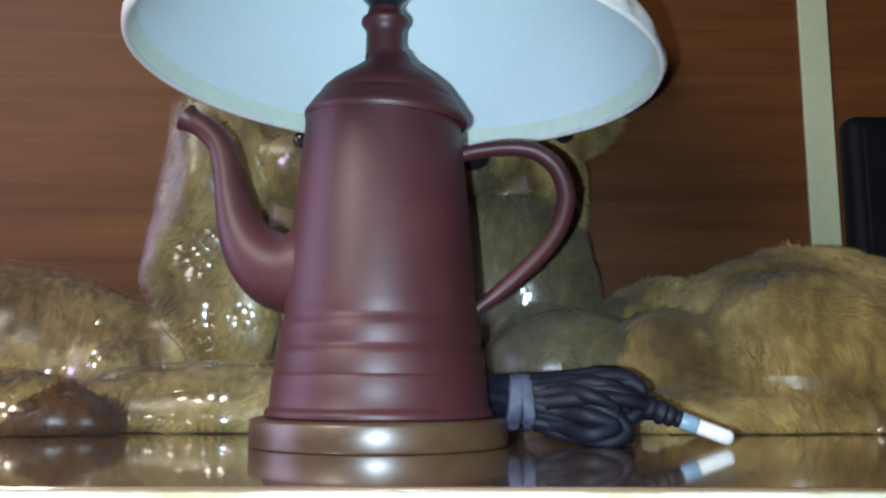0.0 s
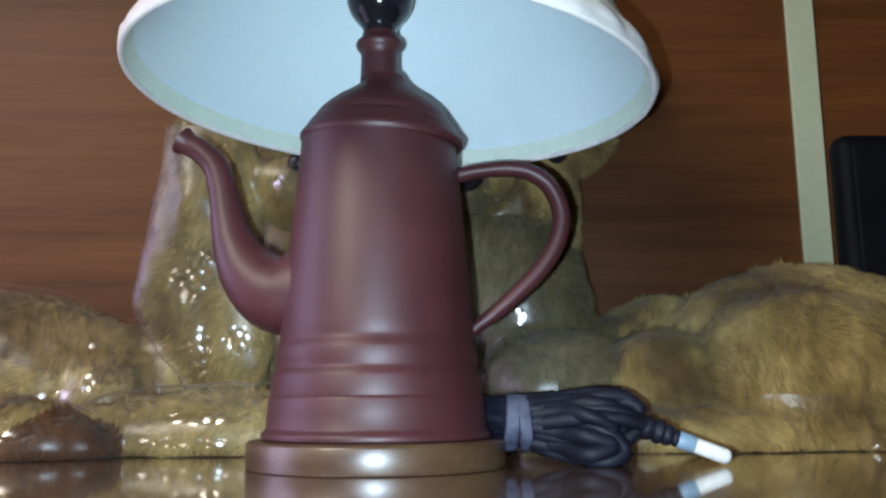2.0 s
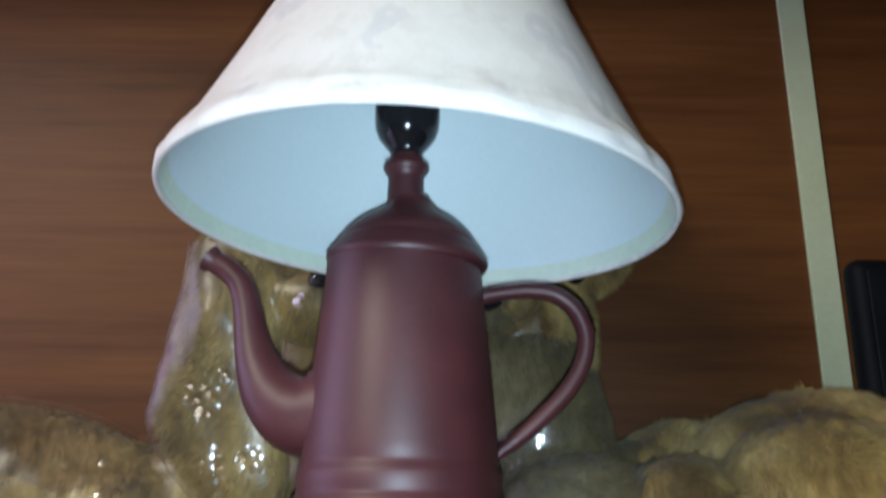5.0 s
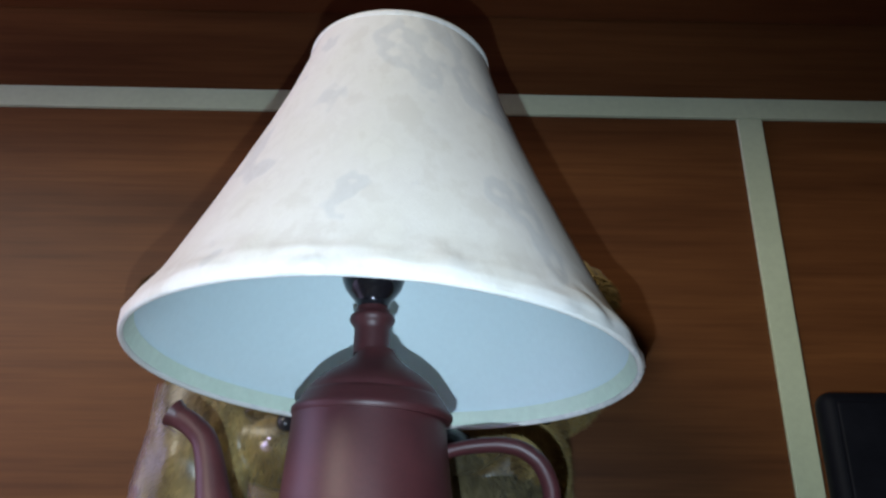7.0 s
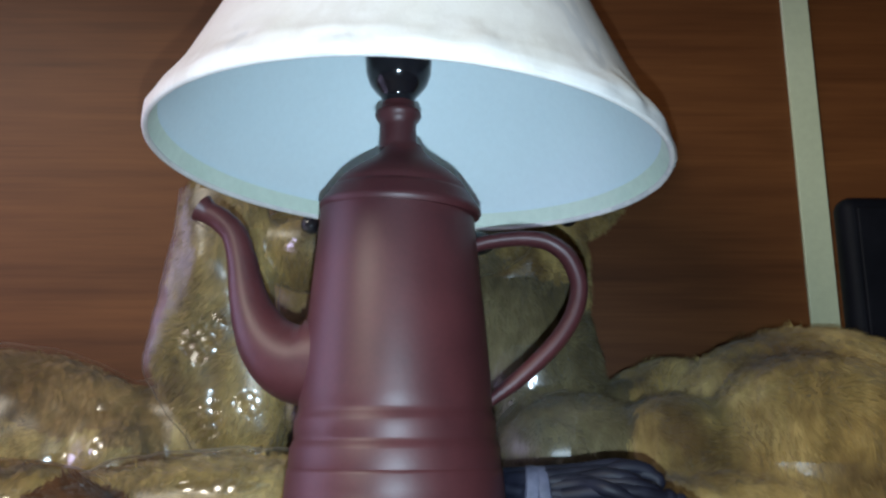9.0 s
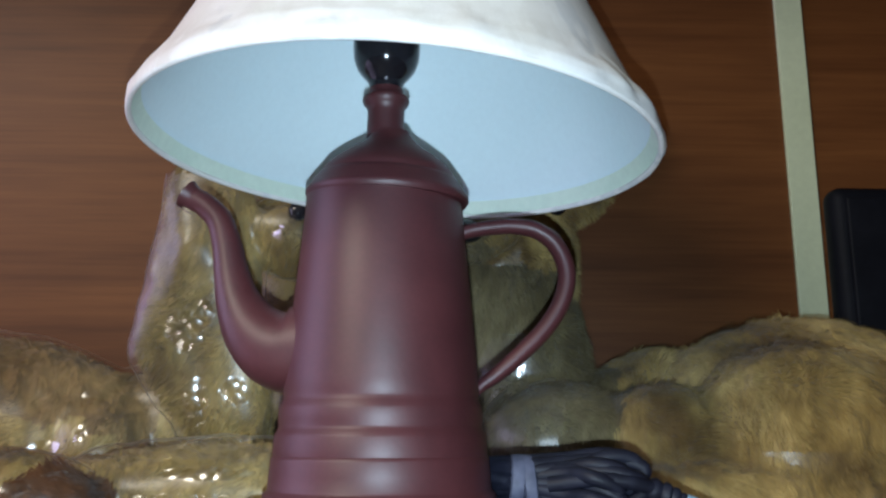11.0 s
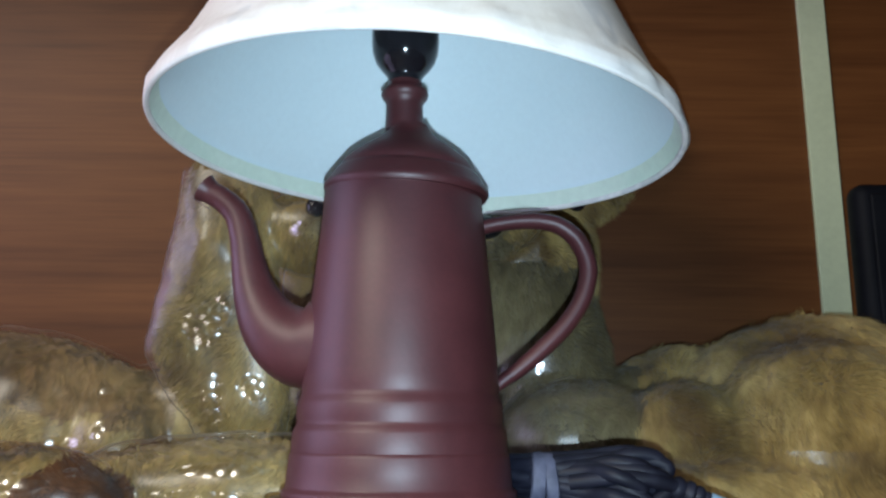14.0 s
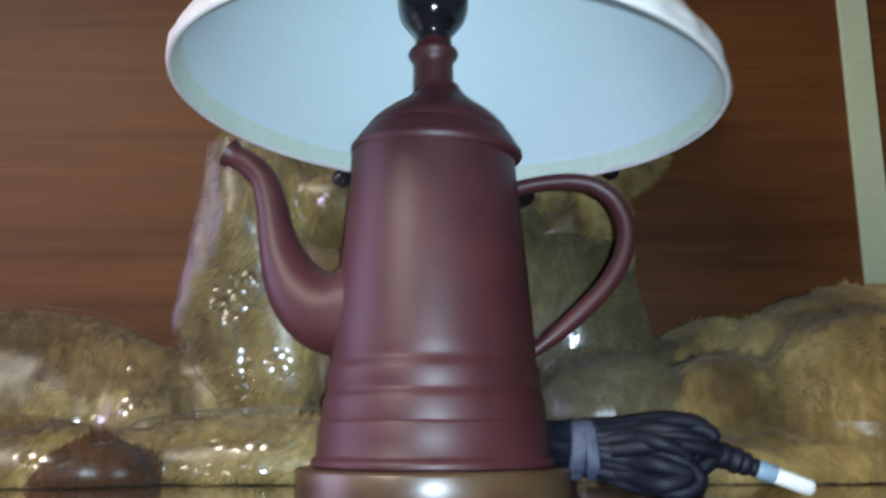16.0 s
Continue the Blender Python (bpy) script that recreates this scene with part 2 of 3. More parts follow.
def tube(points, radii, steps=16, n=6, flat=1.0, bm=None):
    """A round tube along a smooth line; radii at the given points; flat squeezes it across its side axis."""
    bm = bm or bmesh.new()
    line = spline(points, n)
    rs = [v.x for v in spline([(r, 0, 0) for r in radii], n)]
    rings, side = [], Vector((0, 1, 0))
    for k, (c, r) in enumerate(zip(line, rs)):
        along = (line[min(k + 1, len(line) - 1)] - line[max(k - 1, 0)]).normalized()
        side = (side - along * side.dot(along)).normalized()
        up = along.cross(side)
        rings.append([bm.verts.new(c + r * (flat * side * math.cos(2 * math.pi * j / steps) + up * math.sin(2 * math.pi * j / steps))) for j in range(steps)])
    for a, b in zip(rings, rings[1:]):
        for j in range(steps):
            bm.faces.new((a[j], a[(j + 1) % steps], b[(j + 1) % steps], b[j]))
    bm.faces.new(rings[0])
    bm.faces.new(rings[-1])
    return bm


def box(lo, hi, bevel=0.0, segments=2, bm=None):
    fresh = bmesh.new()
    bmesh.ops.create_cube(fresh, size=1)
    for v in fresh.verts:
        v.co = Vector([(a + b) / 2 + c * (b - a) for a, b, c in zip(lo, hi, v.co)])
    if bevel:
        bmesh.ops.bevel(fresh, geom=fresh.edges[:], offset=bevel, segments=segments, affect="EDGES", profile=0.5)
    return fresh


def structure(name, bm, mats, label, category, smooth=True):
    return tagged(mesh_object(name, bm, mats, smooth), label, category, kind="structure")


# ---- the shelf and its back ----
WALL = 0.671
SHELF = 0.0046
structure("wall_back", box((-1.2, WALL, -0.9), (1.2, WALL + 0.02, 1.0)), WALL_WOOD, "reddish brown wood veneer back panel with horizontal grain", "wall")
shelf = structure("shelf", box((-1.2, 0.2588, SHELF - 0.024), (1.2, WALL - 0.002, SHELF), 0.0008), SHELF_WOOD, "dark brown lacquered shelf board with mirror-like gloss", "shelf", smooth=False)
edge = bmesh.new()
columns = []
for k in range(601):
    x = -1.2 + 0.004 * k
    chip = 0.0022 * max(0.0, noise.noise(Vector((x * 24, 0.3, 0))) - 0.42) / 0.4 + 0.0004 * noise.noise(Vector((x * 150, 2, 0)))
    columns.append([edge.verts.new((x, y, SHELF + z)) for y, z in ((0.2585, -0.025), (0.2560, -0.025), (0.2560, -0.0014 - chip), (0.2566, -0.0010 - 0.7 * chip), (0.2585, -0.0010))])
for c, d in zip(columns, columns[1:]):
    for k in range(5):
        edge.faces.new((c[k], d[k], d[(k + 1) % 5], c[(k + 1) % 5]))
for c in (columns[0], columns[-1]):
    edge.faces.new(c)
structure("shelf_edge_trim", edge, CREAM_WORN, "worn cream edging strip along the shelf front", "trim")
structure("shelf_above", box((-1.2, 0.2585, 0.602), (1.2, WALL - 0.002, 0.627), 0.001), SIDE_WOOD, "brown wood veneer upper shelf board", "shelf", smooth=False)
structure("trim_upright", box((0.2974, WALL - 0.004, 0.133), (0.3200, WALL - 0.0002, 0.4922), 0.0006), CREAM, "narrow cream upright strip on the wood panel", "trim", smooth=False)
structure("trim_crosspiece", box((-1.2, WALL - 0.0045, 0.4926), (1.2, WALL - 0.0002, 0.5138), 0.0006), CREAM, "narrow cream horizontal strip across the wood panel", "trim", smooth=False)
structure("wall_side_west", box((-1.23, 0.2585, -0.9), (-1.203, WALL, 1.0)), SIDE_WOOD, "brown wood veneer cabinet side", "wall")
structure("wall_side_east", box((1.203, 0.2585, -0.9), (1.23, WALL, 1.0)), SIDE_WOOD, "brown wood veneer cabinet side", "wall")
# the room behind the camera
structure("room_floor", box((-2.6, -3.2, -0.95), (2.6, 0.7, -0.9)), FLOOR_TILE, "plain brown room floor", "floor")
structure("room_ceiling", box((-2.6, -3.2, 1.75), (2.6, 0.7, 1.8)), PAINT, "pale painted ceiling", "ceiling")
structure("wall_south", box((-2.6, -3.25, -0.9), (2.6, -3.2, 1.75)), PAINT, "pale painted room wall", "wall")
structure("wall_west", box((-2.65, -3.2, -0.9), (-2.6, 0.7, 1.75)), PAINT, "pale painted room wall", "wall")
structure("wall_east", box((2.6, -3.2, -0.9), (2.65, 0.7, 1.75)), PAINT, "pale painted room wall", "wall")
structure("wall_north", box((-2.6, 0.7, -0.9), (2.6, 0.75, 1.75)), PAINT, "pale painted room wall", "wall")

# ---- the lamp ----
AXIS = (-0.0163, 0.42)
lampstand = thing("table_lamp", pose(*AXIS, SHELF), "oxblood coffee pot table lamp with a pale cloth shade", "lamp")
part("base", lathe([(0, 0), (0.0582, 0), (0.0590, 0.0004), (0.0592, 0.0012), (0.0592, 0.0108), (0.0588, 0.0118), (0.0576, 0.0124), (0.0560, 0.0126), (0, 0.0127)], 96), BASE, lampstand, "dark polished round wooden base")
BODY = [(0, 0.0174), (0.0512, 0.0174), (0.0526, 0.0178), (0.0529, 0.0190), (0.0525, 0.0206), (0.0512, 0.0216), (0.0507, 0.0228), (0.0503, 0.0290), (0.0497, 0.0350), (0.0494, 0.0362), (0.0489, 0.0368), (0.0490, 0.0380), (0.0489, 0.0400),
        (0.0486, 0.0450), (0.0483, 0.0462), (0.0474, 0.0480), (0.0468, 0.0492), (0.0467, 0.0502), (0.0470, 0.0520), (0.0469, 0.0570), (0.0466, 0.0584), (0.0457, 0.0604), (0.0451, 0.0620), (0.0450, 0.0634), (0.0452, 0.0650), (0.0449, 0.0700), (0.0444, 0.080),
        (0.0420, 0.107), (0.0394, 0.1346), (0.0380, 0.1500), (0.0376, 0.1560), (0.0376, 0.1585), (0.030, 0.1586), (0, 0.1586)]
part("pot_body", lathe(BODY, 96), POT, lampstand)
LID = [(0.0366, 0.1570), (0.0394, 0.1572), (0.0404, 0.1588), (0.0403, 0.1606), (0.0392, 0.1620), (0.0376, 0.1644), (0.0358, 0.1672), (0.0347, 0.1685), (0.0338, 0.1688), (0.0333, 0.1694), (0.0333, 0.1704), (0.0315, 0.1730), (0.0279, 0.1766),
       (0.0230, 0.1803), (0.0174, 0.1838), (0.0136, 0.1868), (0.0112, 0.1892), (0.0098, 0.1912), (0.0092, 0.1926), (0, 0.1926)]
CROOKED = pose(0.0014, 0, 0.1580, 3.0, 2.4, 0) @ pose(0, 0, -0.1585)
part("lid", lathe([(r * 0.982, z) for r, z in LID], 80, CROOKED), POT, lampstand)
NECK = [(0.0094, 0.1900), (0.0092, 0.1950), (0.0090, 0.2020), (0.0092, 0.2045), (0.0103, 0.2060), (0.0113, 0.2074), (0.0117, 0.2088), (0.0112, 0.2103), (0.0096, 0.2114), (0.0088, 0.2126), (0.0084, 0.2150), (0, 0.2150)]
part("neck", lathe(NECK, 48), POT, lampstand)
SOCKET = [(0.0080, 0.2140), (0.0082, 0.2170), (0.0094, 0.2192), (0.0120, 0.2222), (0.0146, 0.2258), (0.0163, 0.2306), (0.0168, 0.2360), (0.0168, 0.2440), (0.0164, 0.2600), (0.0150, 0.2680), (0.0140, 0.2700), (0, 0.2700)]
part("bulb_holder", lathe(SOCKET, 56), BLACK, lampstand, "glossy black rounded bulb holder")


def local(points, y=0.0):
    return [(x - AXIS[0], y, z) for x, z in points]


SPOUT = local([(-0.0500, 0.0850), (-0.0650, 0.0855), (-0.0765, 0.0938), (-0.0840, 0.1065), (-0.0882, 0.1200), (-0.0912, 0.1345), (-0.0955, 0.1470), (-0.1025, 0.1543), (-0.1085, 0.1578)])
spout = part("spout", tube(SPOUT, [0.0225, 0.0190, 0.0150, 0.0110, 0.0085, 0.0071, 0.0063, 0.0058, 0.0056], 20, 6), POT, lampstand)
lip = tube(local([(-0.1060, 0.1562), (-0.1090, 0.1581), (-0.1122, 0.1602)]), [0.0055, 0.0058, 0.0072], 20, 4)
mouth = max(lip.faces, key=lambda f: -f.calc_center_median().x)
cup = bmesh.ops.inset_region(lip, faces=[mouth], thickness=0.0013)
bmesh.ops.translate(lip, verts=mouth.verts[:], vec=Vector((0.006, 0, -0.004)))
part("lip", lip, POT, spout)
HANDLE = local([(0.0185, 0.1405), (0.0260, 0.1430), (0.0370, 0.1448), (0.0480, 0.1453), (0.0587, 0.1430), (0.0676, 0.1355), (0.0720, 0.1225), (0.0693, 0.1090), (0.0615, 0.0963), (0.0493, 0.0838), (0.0385, 0.0745), (0.0310, 0.0690), (0.0272, 0.0650)])
part("handle", tube(HANDLE, [0.0034, 0.0035, 0.0037, 0.0039, 0.0041, 0.0043, 0.0044, 0.0044, 0.0043, 0.0041, 0.0037, 0.0030, 0.0020], 16, 6, 1.25), POT, lampstand)

# the shade sits slightly crooked
SHADE_Z, SHADE_H = 0.1806, 0.181
LEANING = Matrix(((1, 0, -0.028, 0), (0, 1, 0, 0), (0, 0, 1, 0), (0, 0, 0, 1)))
TILTED = pose(0.0062, -0.0038, SHADE_Z, -0.3, 3.2, 0) @ LEANING
shade_out = [(0.1262, 0.0), (0.1264, 0.002), (0.1255, 0.006), (0.1217, 0.0130), (0.1208, 0.0142), (0.1148, 0.0245), (0.1060, 0.0430), (0.0950, 0.0660), (0.0830, 0.0930), (0.0720, 0.1190), (0.0620, 0.1450), (0.0550, 0.1660), (0.0514, 0.1780), (0.0505, SHADE_H)]
inner = [(r - 0.0018, z + 0.0004) for r, z in shade_out]
shade_bm = lathe([*shade_out, inner[-1]], 192, TILTED)
bmesh.ops.subdivide_edges(shade_bm, edges=[e for e in shade_bm.edges if abs((e.verts[0].co - e.verts[1].co).z) > 0.004], cuts=3)
for v in shade_bm.verts:
    # the cloth is puckered where it is turned over the lower wire
    p = TILTED.inverted() @ v.co
    turn = math.atan2(p.y, p.x)
    out = Vector((p.x, p.y, 0)).normalized()
    hem = math.exp(-((p.z - 0.010) / 0.011) ** 2) * abs(noise.noise(Vector((math.cos(turn) * 7, math.sin(turn) * 7, p.z * 60))))
    sag = noise.noise(Vector((math.cos(turn) * 2.2, math.sin(turn) * 2.2, p.z * 14))) * min(1.0, max(0.0, p.z / 0.03))
    p += out * (0.0032 * hem + 0.0011 * sag)
    v.co = TILTED @ p
shade = part("shade", shade_bm, SHADE, lampstand, "off-white mottled cloth cone shade")
part("lining", lathe([(r - 0.0003, z) for r, z in inner], 96, TILTED), LINING, shade, "pale blue-white inner lining")


def ring(radius, height, thick, tall, m, steps=96):
    prof = [(radius + thick * math.cos(a), height + tall * math.sin(a)) for a in [2 * math.pi * k / 10 for k in range(11)]]
    return lathe(prof, steps, m)


part("lower_binding", ring(0.1252, 0.0008, 0.0014, 0.0016, TILTED), SHADE, shade)
part("inner_binding", lathe([(0.1244, 0.0012), (0.1234, 0.0030), (0.1216, 0.0075), (0.1205, 0.0093), (0.1210, 0.0095)], 96, TILTED), BINDING, shade, "pale green tape inside the lower rim")
part("upper_binding", ring(0.0502, SHADE_H, 0.0016, 0.0022, TILTED), SHADE, shade)
# the wire spider that holds the shade on the bulb holder
spider = bmesh.new()
for k in range(3):
    a = 2 * math.pi * k / 3 + 0.5
    tube([(0.012 * math.cos(a), 0.012 * math.sin(a), 0.265), (0.03 * math.cos(a), 0.03 * math.sin(a), 0.30), (0.006 + 0.049 * math.cos(a), 0.049 * math.sin(a), 0.352)], [0.001, 0.001, 0.001], 8, 4, 1.0, spider)
part("shade_carrier", spider, BLACK, lampstand)

# ---- the plush dog ----
def blobs():
    """Ellipsoids: centre, radii, tilt about y."""
    return [
        # head, narrowing towards the neck
        ((-0.021, 0.625, 0.300), (0.182, 0.044, 0.058), 0),
        ((-0.022, 0.622, 0.238), (0.146, 0.046, 0.075), 0),
        # broad snout with two jowls, and the brow
        ((-0.024, 0.590, 0.186), (0.086, 0.042, 0.034), 0),
        ((-0.070, 0.572, 0.171), (0.046, 0.034, 0.023), 4),
        ((0.022, 0.572, 0.177), (0.043, 0.034, 0.020), -4),
        ((-0.070, 0.585, 0.215), (0.040, 0.036, 0.022), 0),
        # chest
        ((0.010, 0.640, 0.150), (0.108, 0.028, 0.070), 0),
        ((-0.070, 0.636, 0.130), (0.052, 0.028, 0.060), 0),
        ((0.085, 0.624, 0.232), (0.058, 0.034, 0.044), 0),
        ((-0.005, 0.630, 0.085), (0.100, 0.036, 0.095), 0),
        ((0.064, 0.618, 0.165), (0.050, 0.040, 0.085), 0),
        ((0.076, 0.612, 0.098), (0.044, 0.034, 0.062), -4),
        # flank and foreleg on the west side
        ((-0.290, 0.612, 0.038), (0.122, 0.048, 0.073), 3),
        ((-0.160, 0.625, 0.045), (0.060, 0.034, 0.046), 10),
        ((-0.203, 0.596, 0.034), (0.030, 0.030, 0.034), 18),
        ((-0.110, 0.535, 0.013), (0.105, 0.040, 0.028), 0),
        ((-0.228, 0.495, 0.010), (0.064, 0.028, 0.026), 0),
        # bent leg, flank and haunch on the east side
        ((0.098, 0.576, 0.042), (0.054, 0.040, 0.036), 0),
        ((0.150, 0.556, 0.045), (0.036, 0.034, 0.034), -20),
        ((0.165, 0.612, 0.058), (0.064, 0.036, 0.046), -12),
        ((0.258, 0.592, 0.053), (0.106, 0.056, 0.070), 0),
        ((0.242, 0.552, 0.046), (0.073, 0.047, 0.058), 0),
        ((0.345, 0.590, 0.045), (0.080, 0.050, 0.056), 0),
        ((0.165, 0.530, 0.009), (0.105, 0.032, 0.024), 0),
        ((0.290, 0.540, 0.006), (0.095, 0.038, 0.026), 0),
    ]


EAR_WEST = [(-0.142, 0.228), (-0.154, 0.205), (-0.157, 0.172), (-0.164, 0.143), (-0.169, 0.117), (-0.174, 0.099), (-0.162, 0.077), (-0.146, 0.056), (-0.136, 0.044), (-0.102, 0.043), (-0.094, 0.056), (-0.093, 0.085), (-0.098, 0.115), (-0.100, 0.165), (-0.110, 0.215)]


def flap(bm, outline, y, thick, bulge):
    """A hanging ear: a cushion-like slab from its outline in x and z."""
    mid = Vector((sum(x for x, _ in outline) / len(outline), 0, sum(z for _, z in outline) / len(outline)))
    rim = spline([(x, 0, z) for x, z in [*outline, outline[0]]], 3)[:-1]
    layers = []
    for off, shrink in ((-thick - bulge, 0.35), (-thick, 0.78), (-0.35 * thick, 1.0), (0.5 * thick, 1.0), (thick, 0.8)):
        layers.append([bm.verts.new(mid + (p - mid) * shrink + Vector((0, y + off - 0.10 * (p.z - 0.1), 0))) for p in rim])
    for a, b in zip(layers, layers[1:]):
        for k in range(len(rim)):
            n = (k + 1) % len(rim)
            bm.faces.new((a[k], a[n], b[n], b[k]))
    bm.faces.new(layers[0])
    bm.faces.new(layers[-1])
    bmesh.ops.recalc_face_normals(bm, faces=bm.faces[:])


def blob_mesh(items, voxel, smooth_rounds, grow=0.0):
    bm = bmesh.new()
    g = grow
    mx, mz = (sum(p[k] for p in EAR_WEST) / len(EAR_WEST) for k in (0, 1))
    flap(bm, [(x + math.copysign(g, x - mx), z + math.copysign(g, z - mz)) for x, z in EAR_WEST], 0.560 - g, 0.011, 0.006)
    for c, r, tilt in items:
        m = pose(*c, 0, tilt, 0) @ Matrix.Diagonal((*r, 1))
        bmesh.ops.create_icosphere(bm, subdivisions=4, radius=1, matrix=m)
    for v in bm.verts:
        v.co.z = max(v.co.z, SHELF + 0.001)
    data = bpy.data.meshes.new("shape")
    bm.to_mesh(data)
    bm.free()
    ob = new("shape", data)
    re = ob.modifiers.new("join", "REMESH")
    re.mode, re.voxel_size = "VOXEL", voxel
    sm = ob.modifiers.new("soften", "SMOOTH")
    sm.factor, sm.iterations = 0.5, smooth_rounds
    bpy.context.view_layer.update()
    done = bpy.data.meshes.new_from_object(ob.evaluated_get(bpy.context.evaluated_depsgraph_get()))
    bpy.data.objects.remove(ob)
    return done


def fluff(p, size):
    return noise.noise(p * size) + 0.5 * noise.noise(p * size * 2.3 + Vector((3, 7, 1)))


dog_data = blob_mesh(blobs(), 0.0030, 4)
dog_bm = bmesh.new()
dog_bm.from_mesh(dog_data)
dog_bm.normal_update()
for v in dog_bm.verts:
    combed = Vector((v.co.x * 1.6, v.co.y, v.co.z * 0.5))
    lift = 0.0030 * fluff(v.co, 26) + 0.0022 * fluff(combed, 95)
    v.co += v.normal * lift
    v.co.z = max(v.co.z, SHELF + 0.0003)
    v.co.y = min(v.co.y, WALL - 0.006)
for f in dog_bm.faces:
    c = f.calc_center_median()
    f.material_index = 0
    # shade behind the pot, painted over the chest and bent leg
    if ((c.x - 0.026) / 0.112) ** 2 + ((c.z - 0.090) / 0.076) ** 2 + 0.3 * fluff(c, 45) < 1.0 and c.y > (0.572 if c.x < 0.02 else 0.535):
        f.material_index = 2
    if c.x < -0.165 and c.y > 0.565 and c.z + 0.25 * (c.x + 0.165) + 0.012 * fluff(c, 40) > 0.040:
        f.material_index = 4
    if c.y < 0.521 and ((c.x + 0.176) / 0.040) ** 2 + ((c.z - 0.004) / 0.030) ** 2 + 0.12 * fluff(c, 90) < 1.0 and ((c.x + 0.228) / 0.069) ** 2 + ((c.y - 0.495) / 0.034) ** 2 + ((c.z - 0.010) / 0.033) ** 2 < 1.0:
        f.material_index = 1
# tufts of pile standing off the surface
dog_bm.normal_update()
rng = random.Random(5)
seeds = [(f.calc_center_median(), f.normal.copy(), f.material_index) for f in dog_bm.faces if f.normal.y < 0.35 and f.calc_center_median().z < 0.31]
for c, n, mat in seeds:
    lock = noise.noise_vector(c * 34)
    for _ in range(4):
        side = n.cross(Vector((rng.uniform(-1, 1), rng.uniform(-1, 1), rng.uniform(-1, 1)))).normalized()
        comb = (n * 0.55 + Vector((0.35 * math.copysign(1, c.x), -0.1, -0.7)) + 0.9 * lock).normalized()
        if comb.dot(n) < 0.25:
            comb = (comb + n * (0.3 - comb.dot(n))).normalized()
        root = c + side * rng.uniform(-0.002, 0.002)
        tip = root + comb * rng.uniform(0.003, 0.0075) + side * rng.uniform(-0.001, 0.001)
        w = side * rng.uniform(0.0003, 0.0006)
        a, b, d = dog_bm.verts.new(root + w), dog_bm.verts.new(root - w), dog_bm.verts.new(Vector((tip.x, min(tip.y, WALL - 0.003), max(tip.z, SHELF + 0.0004))))
        dog_bm.faces.new((a, b, d)).material_index = mat


def bead(bm, centre, radii, mat):
    made = bmesh.ops.create_icosphere(bm, subdivisions=3, radius=1, matrix=Matrix.Translation(centre) @ Matrix.Diagonal((*radii, 1)))
    for v in made["verts"]:
        for f in v.link_faces:
            f.material_index = mat


bead(dog_bm, (0.0915, 0.5560, 0.1915), (0.0060, 0.005, 0.0060), 3)
bead(dog_bm, (-0.074, 0.5390, 0.1820), (0.0060, 0.005, 0.0064), 3)
bead(dog_bm, (0.028, 0.5330, 0.1690), (0.014, 0.009, 0.0080), 3)
dog = bpy.data.meshes.new("plush_dog")
dog_bm.to_mesh(dog)
dog_bm.free()
for m in (FUR, FUR_DARK, FUR_SHADED, BLACK, FUR_BROWN):
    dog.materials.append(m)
dog.polygons.foreach_set("use_smooth", [True] * len(dog.polygons))
tagged(new("plush_dog", dog), "large golden brown plush dog sitting wrapped in clear film", "plush toy")
bpy.data.meshes.remove(dog_data)

# the crumpled clear film over the toy
film_items = [((x, y - 0.003, z), (a + 0.003, b + 0.003, c + 0.003), t) for (x, y, z), (a, b, c), t in blobs()]
film_data = blob_mesh(film_items, 0.0032, 8, 0.003)
film_bm = bmesh.new()
film_bm.from_mesh(film_data)
film_bm.normal_update()
for v in film_bm.verts:
    v.co += v.normal * (0.0015 + 0.0030 * abs(fluff(v.co, 22)) + 0.0004 * fluff(v.co, 80))
    v.co.z = max(v.co.z, SHELF + 0.0006)


# where the film is pinched into small puckers: x, z, half width, half height
PUCKERS = [(-0.140, 0.108, 0.011, 0.013), (-0.127, 0.118, 0.005, 0.009), (-0.132, 0.066, 0.008, 0.013), (-0.133, 0.052, 0.007, 0.006), (-0.109, 0.071, 0.009, 0.009),
           (-0.112, 0.0255, 0.026, 0.0035), (-0.122, 0.0125, 0.030, 0.0028), (-0.183, 0.026, 0.006, 0.003), (-0.204, 0.046, 0.004, 0.006), (-0.206, 0.068, 0.005, 0.006),
           (-0.228, 0.038, 0.014, 0.005), (-0.206, 0.020, 0.014, 0.005), (0.067, 0.088, 0.004, 0.006), (0.067, 0.072, 0.004, 0.005), (0.196, 0.027, 0.005, 0.004),
           (0.212, 0.014, 0.004, 0.004), (0.257, 0.009, 0.005, 0.005), (0.112, 0.029, 0.008, 0.004), (0.045, 0.165, 0.010, 0.004), (-0.084, 0.167, 0.005, 0.005)]


def puckered(c):
    worst = max(1.0 - 0.5 * (((c.x - x) / a) ** 2 + ((c.z - z) / b) ** 2) for x, z, a, b in PUCKERS)
    return max(0.0, worst)


def wrapped(c, n):
    if n.y > 0.1 or c.y > WALL - 0.012:
        return False
    left = c.x < -0.060 and c.z < 0.205
    low = (c.z < 0.105 and c.x < 0.03) or ((c.x - 0.064) / 0.026) ** 2 + ((c.z - 0.070) / 0.042) ** 2 < 1.0
    snout = abs(c.z - 0.168) < 0.014 and -0.1 < c.x < 0.07
    foot = c.z < 0.036 and c.x < 0.30
    return left or low or foot or snout


def pieces(bm):
    """The connected sheets of a mesh, as lists of faces."""
    todo, found = set(bm.faces), []
    while todo:
        piece, queue = [], [todo.pop()]
        while queue:
            f = queue.pop()
            piece.append(f)
            for e in f.edges:
                for g in e.link_faces:
                    if g in todo:
                        todo.discard(g)
                        queue.append(g)
        found.append(piece)
    return found


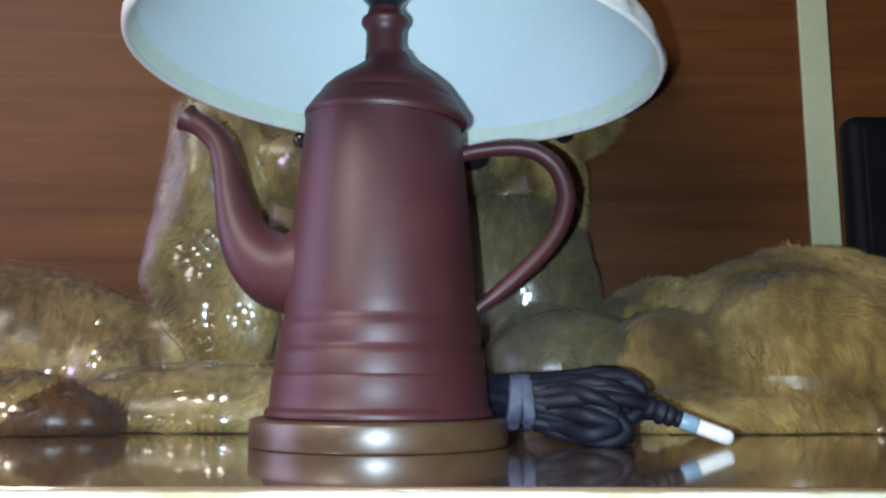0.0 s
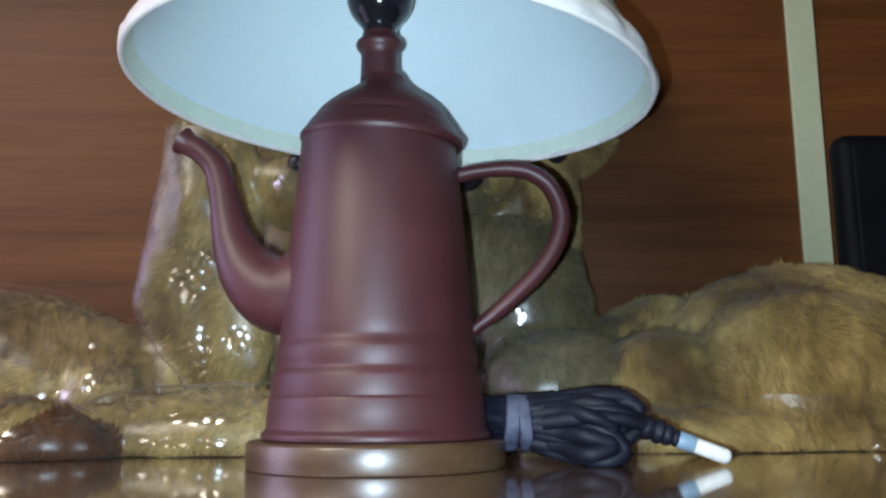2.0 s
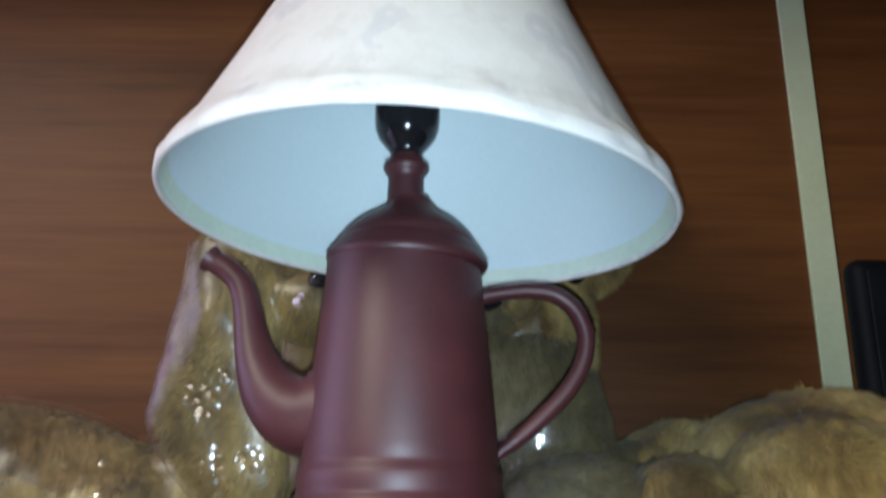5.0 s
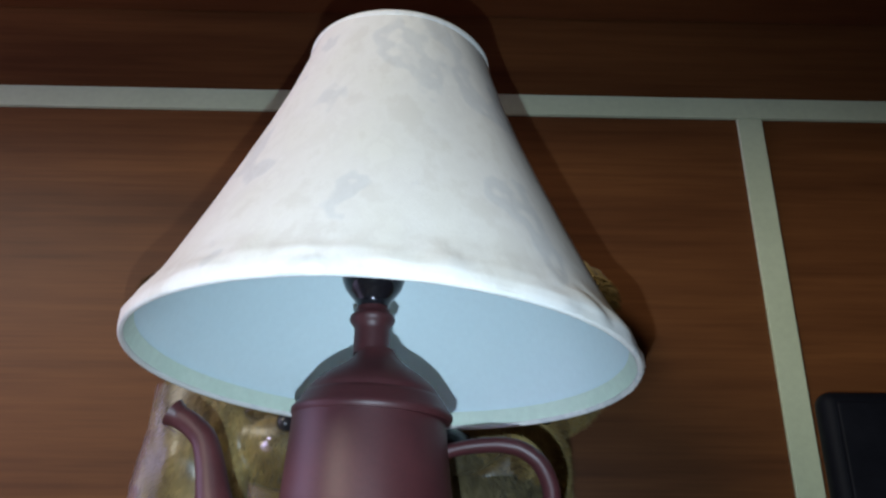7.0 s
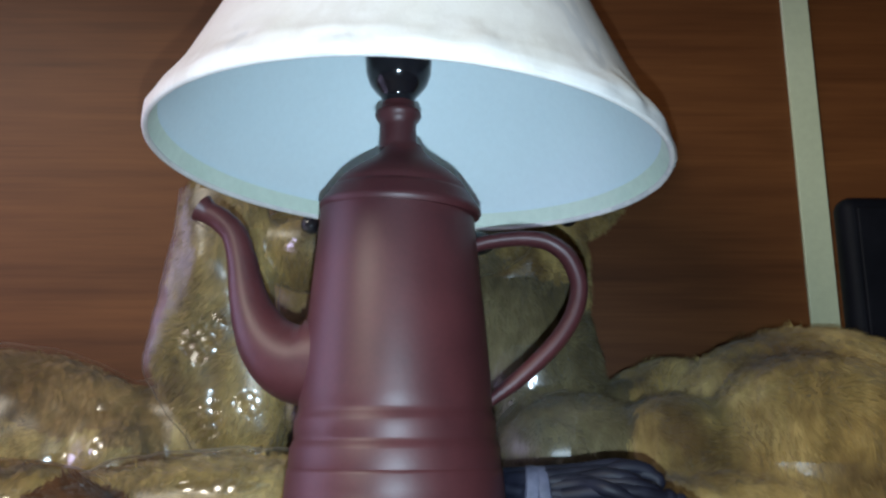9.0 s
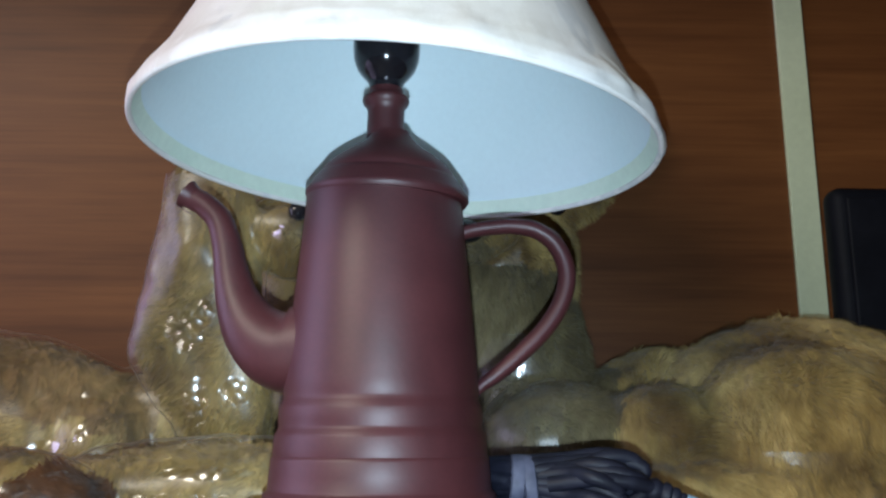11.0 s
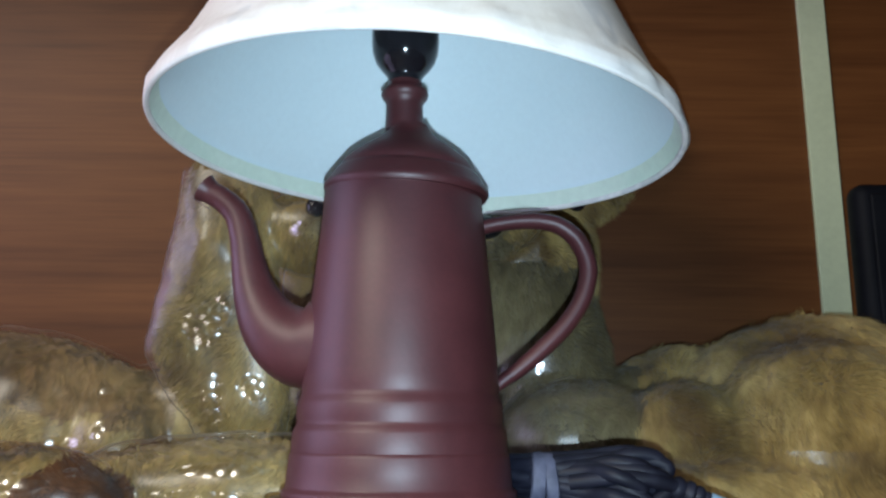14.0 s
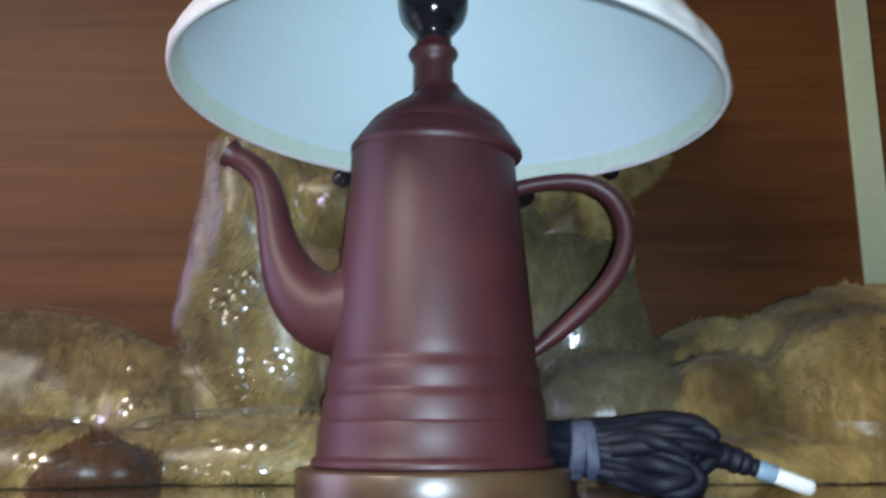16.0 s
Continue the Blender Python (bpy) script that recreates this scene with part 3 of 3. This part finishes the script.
bmesh.ops.delete(film_bm, geom=[f for f in film_bm.faces if not wrapped(f.calc_center_median(), f.normal)], context="FACES")
wrap = thing("plastic_wrap", pose(-0.15, 0.50, SHELF), "crumpled clear plastic film draped over the plush dog", "plastic wrap")
film_bm.verts.index_update()
for piece in sorted(pieces(film_bm), key=len, reverse=True):
    if len(piece) < 60:
        continue
    sheet = bmesh.new()
    crumple = sheet.verts.layers.float.new("crumple")
    made = {}
    for v in {v for f in piece for v in f.verts}:
        made[v.index] = sheet.verts.new(v.co - Vector((-0.15, 0.50, 0)))
        made[v.index][crumple] = puckered(v.co)
    for f in piece:
        sheet.faces.new([made[v.index] for v in f.verts])
    part("film_sheet", sheet, FILM, wrap).visible_shadow = False
film_bm.free()
bpy.data.meshes.remove(film_data)

# ---- the folded mains cord with its plug ----
cord = thing("power_cord", pose(0.0, 0.0, 0.0), "dark folded mains cord with its plug lying on the shelf", "power cord")


def strand(name, pts, r, mat=None, label="", parent=None):
    bm = tube(pts, [r] * len(pts), 12, 6)
    for v in bm.verts:
        v.co.z = max(v.co.z, SHELF + 0.0002)
    return part(name, bm, mat or CABLE, parent or cord, label)


strand("cable", [(0.0200, 0.4700, 0.006), (0.0330, 0.4450, 0.014), (0.0480, 0.4270, 0.0240), (0.0700, 0.4200, 0.0290), (0.0880, 0.4180, 0.0360), (0.1000, 0.4180, 0.0345), (0.1030, 0.4180, 0.0265), (0.0930, 0.4170, 0.0215), (0.0700, 0.4180, 0.0225), (0.0450, 0.4250, 0.0250), (0.0330, 0.4320, 0.0270)], 0.0036)
# the folded lengths fan out from the tie: height at the bend going out, coming back, and its reach
bends = random.Random(11)
for high, low, reach, near in [(0.0372, 0.0300, 0.1000, 0.424), (0.0345, 0.0215, 0.1050, 0.419), (0.0330, 0.0262, 0.0930, 0.411), (0.0290, 0.0150, 0.1030, 0.407), (0.0255, 0.0090, 0.0985, 0.414),
                               (0.0220, 0.0066, 0.0950, 0.406), (0.0185, 0.0105, 0.0890, 0.402), (0.0275, 0.0180, 0.0900, 0.404), (0.0130, 0.0060, 0.0990, 0.420), (0.0315, 0.0195, 0.0960, 0.428)]:
    j = lambda s: bends.uniform(-s, s)
    a, b = 0.0245 + (high - 0.022) * 0.55, 0.0245 + (low - 0.022) * 0.55
    strand("cable", [(0.0330, 0.436, a + j(0.001)), (0.0490, 0.4255 + j(0.005), a + j(0.001)), (0.0680, 0.5 * (near + 0.425), 0.5 * (a + high) + j(0.0015)), (reach - 0.012, near, high), (reach, near + j(0.002), 0.5 * (high + low) + j(0.002)),
                     (reach - 0.011, near + j(0.003), low), (0.0690, 0.5 * (near + 0.425) + j(0.003), 0.5 * (b + low) + j(0.0015)), (0.0490, 0.4255 + j(0.005), b), (0.0340, 0.434, b + j(0.001))], 0.0034)
strand("cable", [(0.0600, 0.4140, 0.0240), (0.0800, 0.4060, 0.0265), (0.0950, 0.4050, 0.0255), (0.1060, 0.4080, 0.0225), (0.1160, 0.4110, 0.0195)], 0.0034)
# two loose turns of a flat tie
for x, lean, wide in ((0.0462, 0.10, 0.0034), (0.0520, -0.08, 0.0030)):
    tie = bmesh.new()
    rows = []
    for k in range(40):
        a = 2 * math.pi * k / 40
        rough_edge = 1 + 0.05 * noise.noise(Vector((math.cos(a) * 2, math.sin(a) * 2, x * 300)))
        c = Vector((x + lean * 0.012 * math.sin(a), 0.4255, 0.0240))
        rows.append([tie.verts.new(c + Vector((dx, r * rough_edge * 0.95 * math.cos(a), r * rough_edge * math.sin(a)))) for dx, r in ((-wide, 0.0118), (-wide * 0.8, 0.0130), (0, 0.0134), (wide * 0.8, 0.0130), (wide, 0.0118))])
    for r, q in zip(rows, [*rows[1:], rows[0]]):
        for k in range(5):
            tie.faces.new((r[k], q[k], q[(k + 1) % 5], r[(k + 1) % 5]))
    part("cable_tie", tie, TIE, cord, "grey wrapped cable tie")
plug = Matrix.Translation((0.1045, 0.4100, 0.0225)) @ (Vector((0.0365, -0.003, -0.0138)).to_track_quat("Z", "Y").to_matrix().to_4x4())
plug_body = part("plug", lathe([(0, 0), (0.0052, 0), (0.0058, 0.002), (0.0052, 0.004), (0.0046, 0.0052), (0.0056, 0.0066), (0.0056, 0.0085), (0.0044, 0.0098), (0.0050, 0.0112), (0.0048, 0.0130), (0.0036, 0.0142), (0.0040, 0.0156), (0.0036, 0.0170), (0, 0.0172)], 24, plug), CABLE, cord)
part("sleeve", lathe([(0, 0.0165), (0.0036, 0.0165), (0.0040, 0.0175), (0.0040, 0.0235), (0.0036, 0.0245), (0, 0.0245)], 24, plug), SLEEVE, plug_body, "blue-grey plug sleeve")
part("pin", lathe([(0, 0.0240), (0.0035, 0.0240), (0.0036, 0.0250), (0.0036, 0.0385), (0.0030, 0.0402), (0.0016, 0.0410), (0, 0.0411)], 24, plug), PIN, plug_body, "bright white plug pin")

# ---- the black box by the upright ----
speaker = thing("black_speaker", pose(0.375, 0.653, SHELF), "matt black plastic speaker box standing against the wood panel", "speaker")
part("case", box((-0.0565, -0.011, SHELF), (0.0550, 0.013, 0.2335), 0.0105, 6), BLACK_CASE, speaker)
part("front_panel", box((-0.0470, -0.0135, SHELF + 0.010), (0.0455, -0.0085, 0.2240), 0.0022, 3), BLACK_CASE, speaker, "matt black front panel")
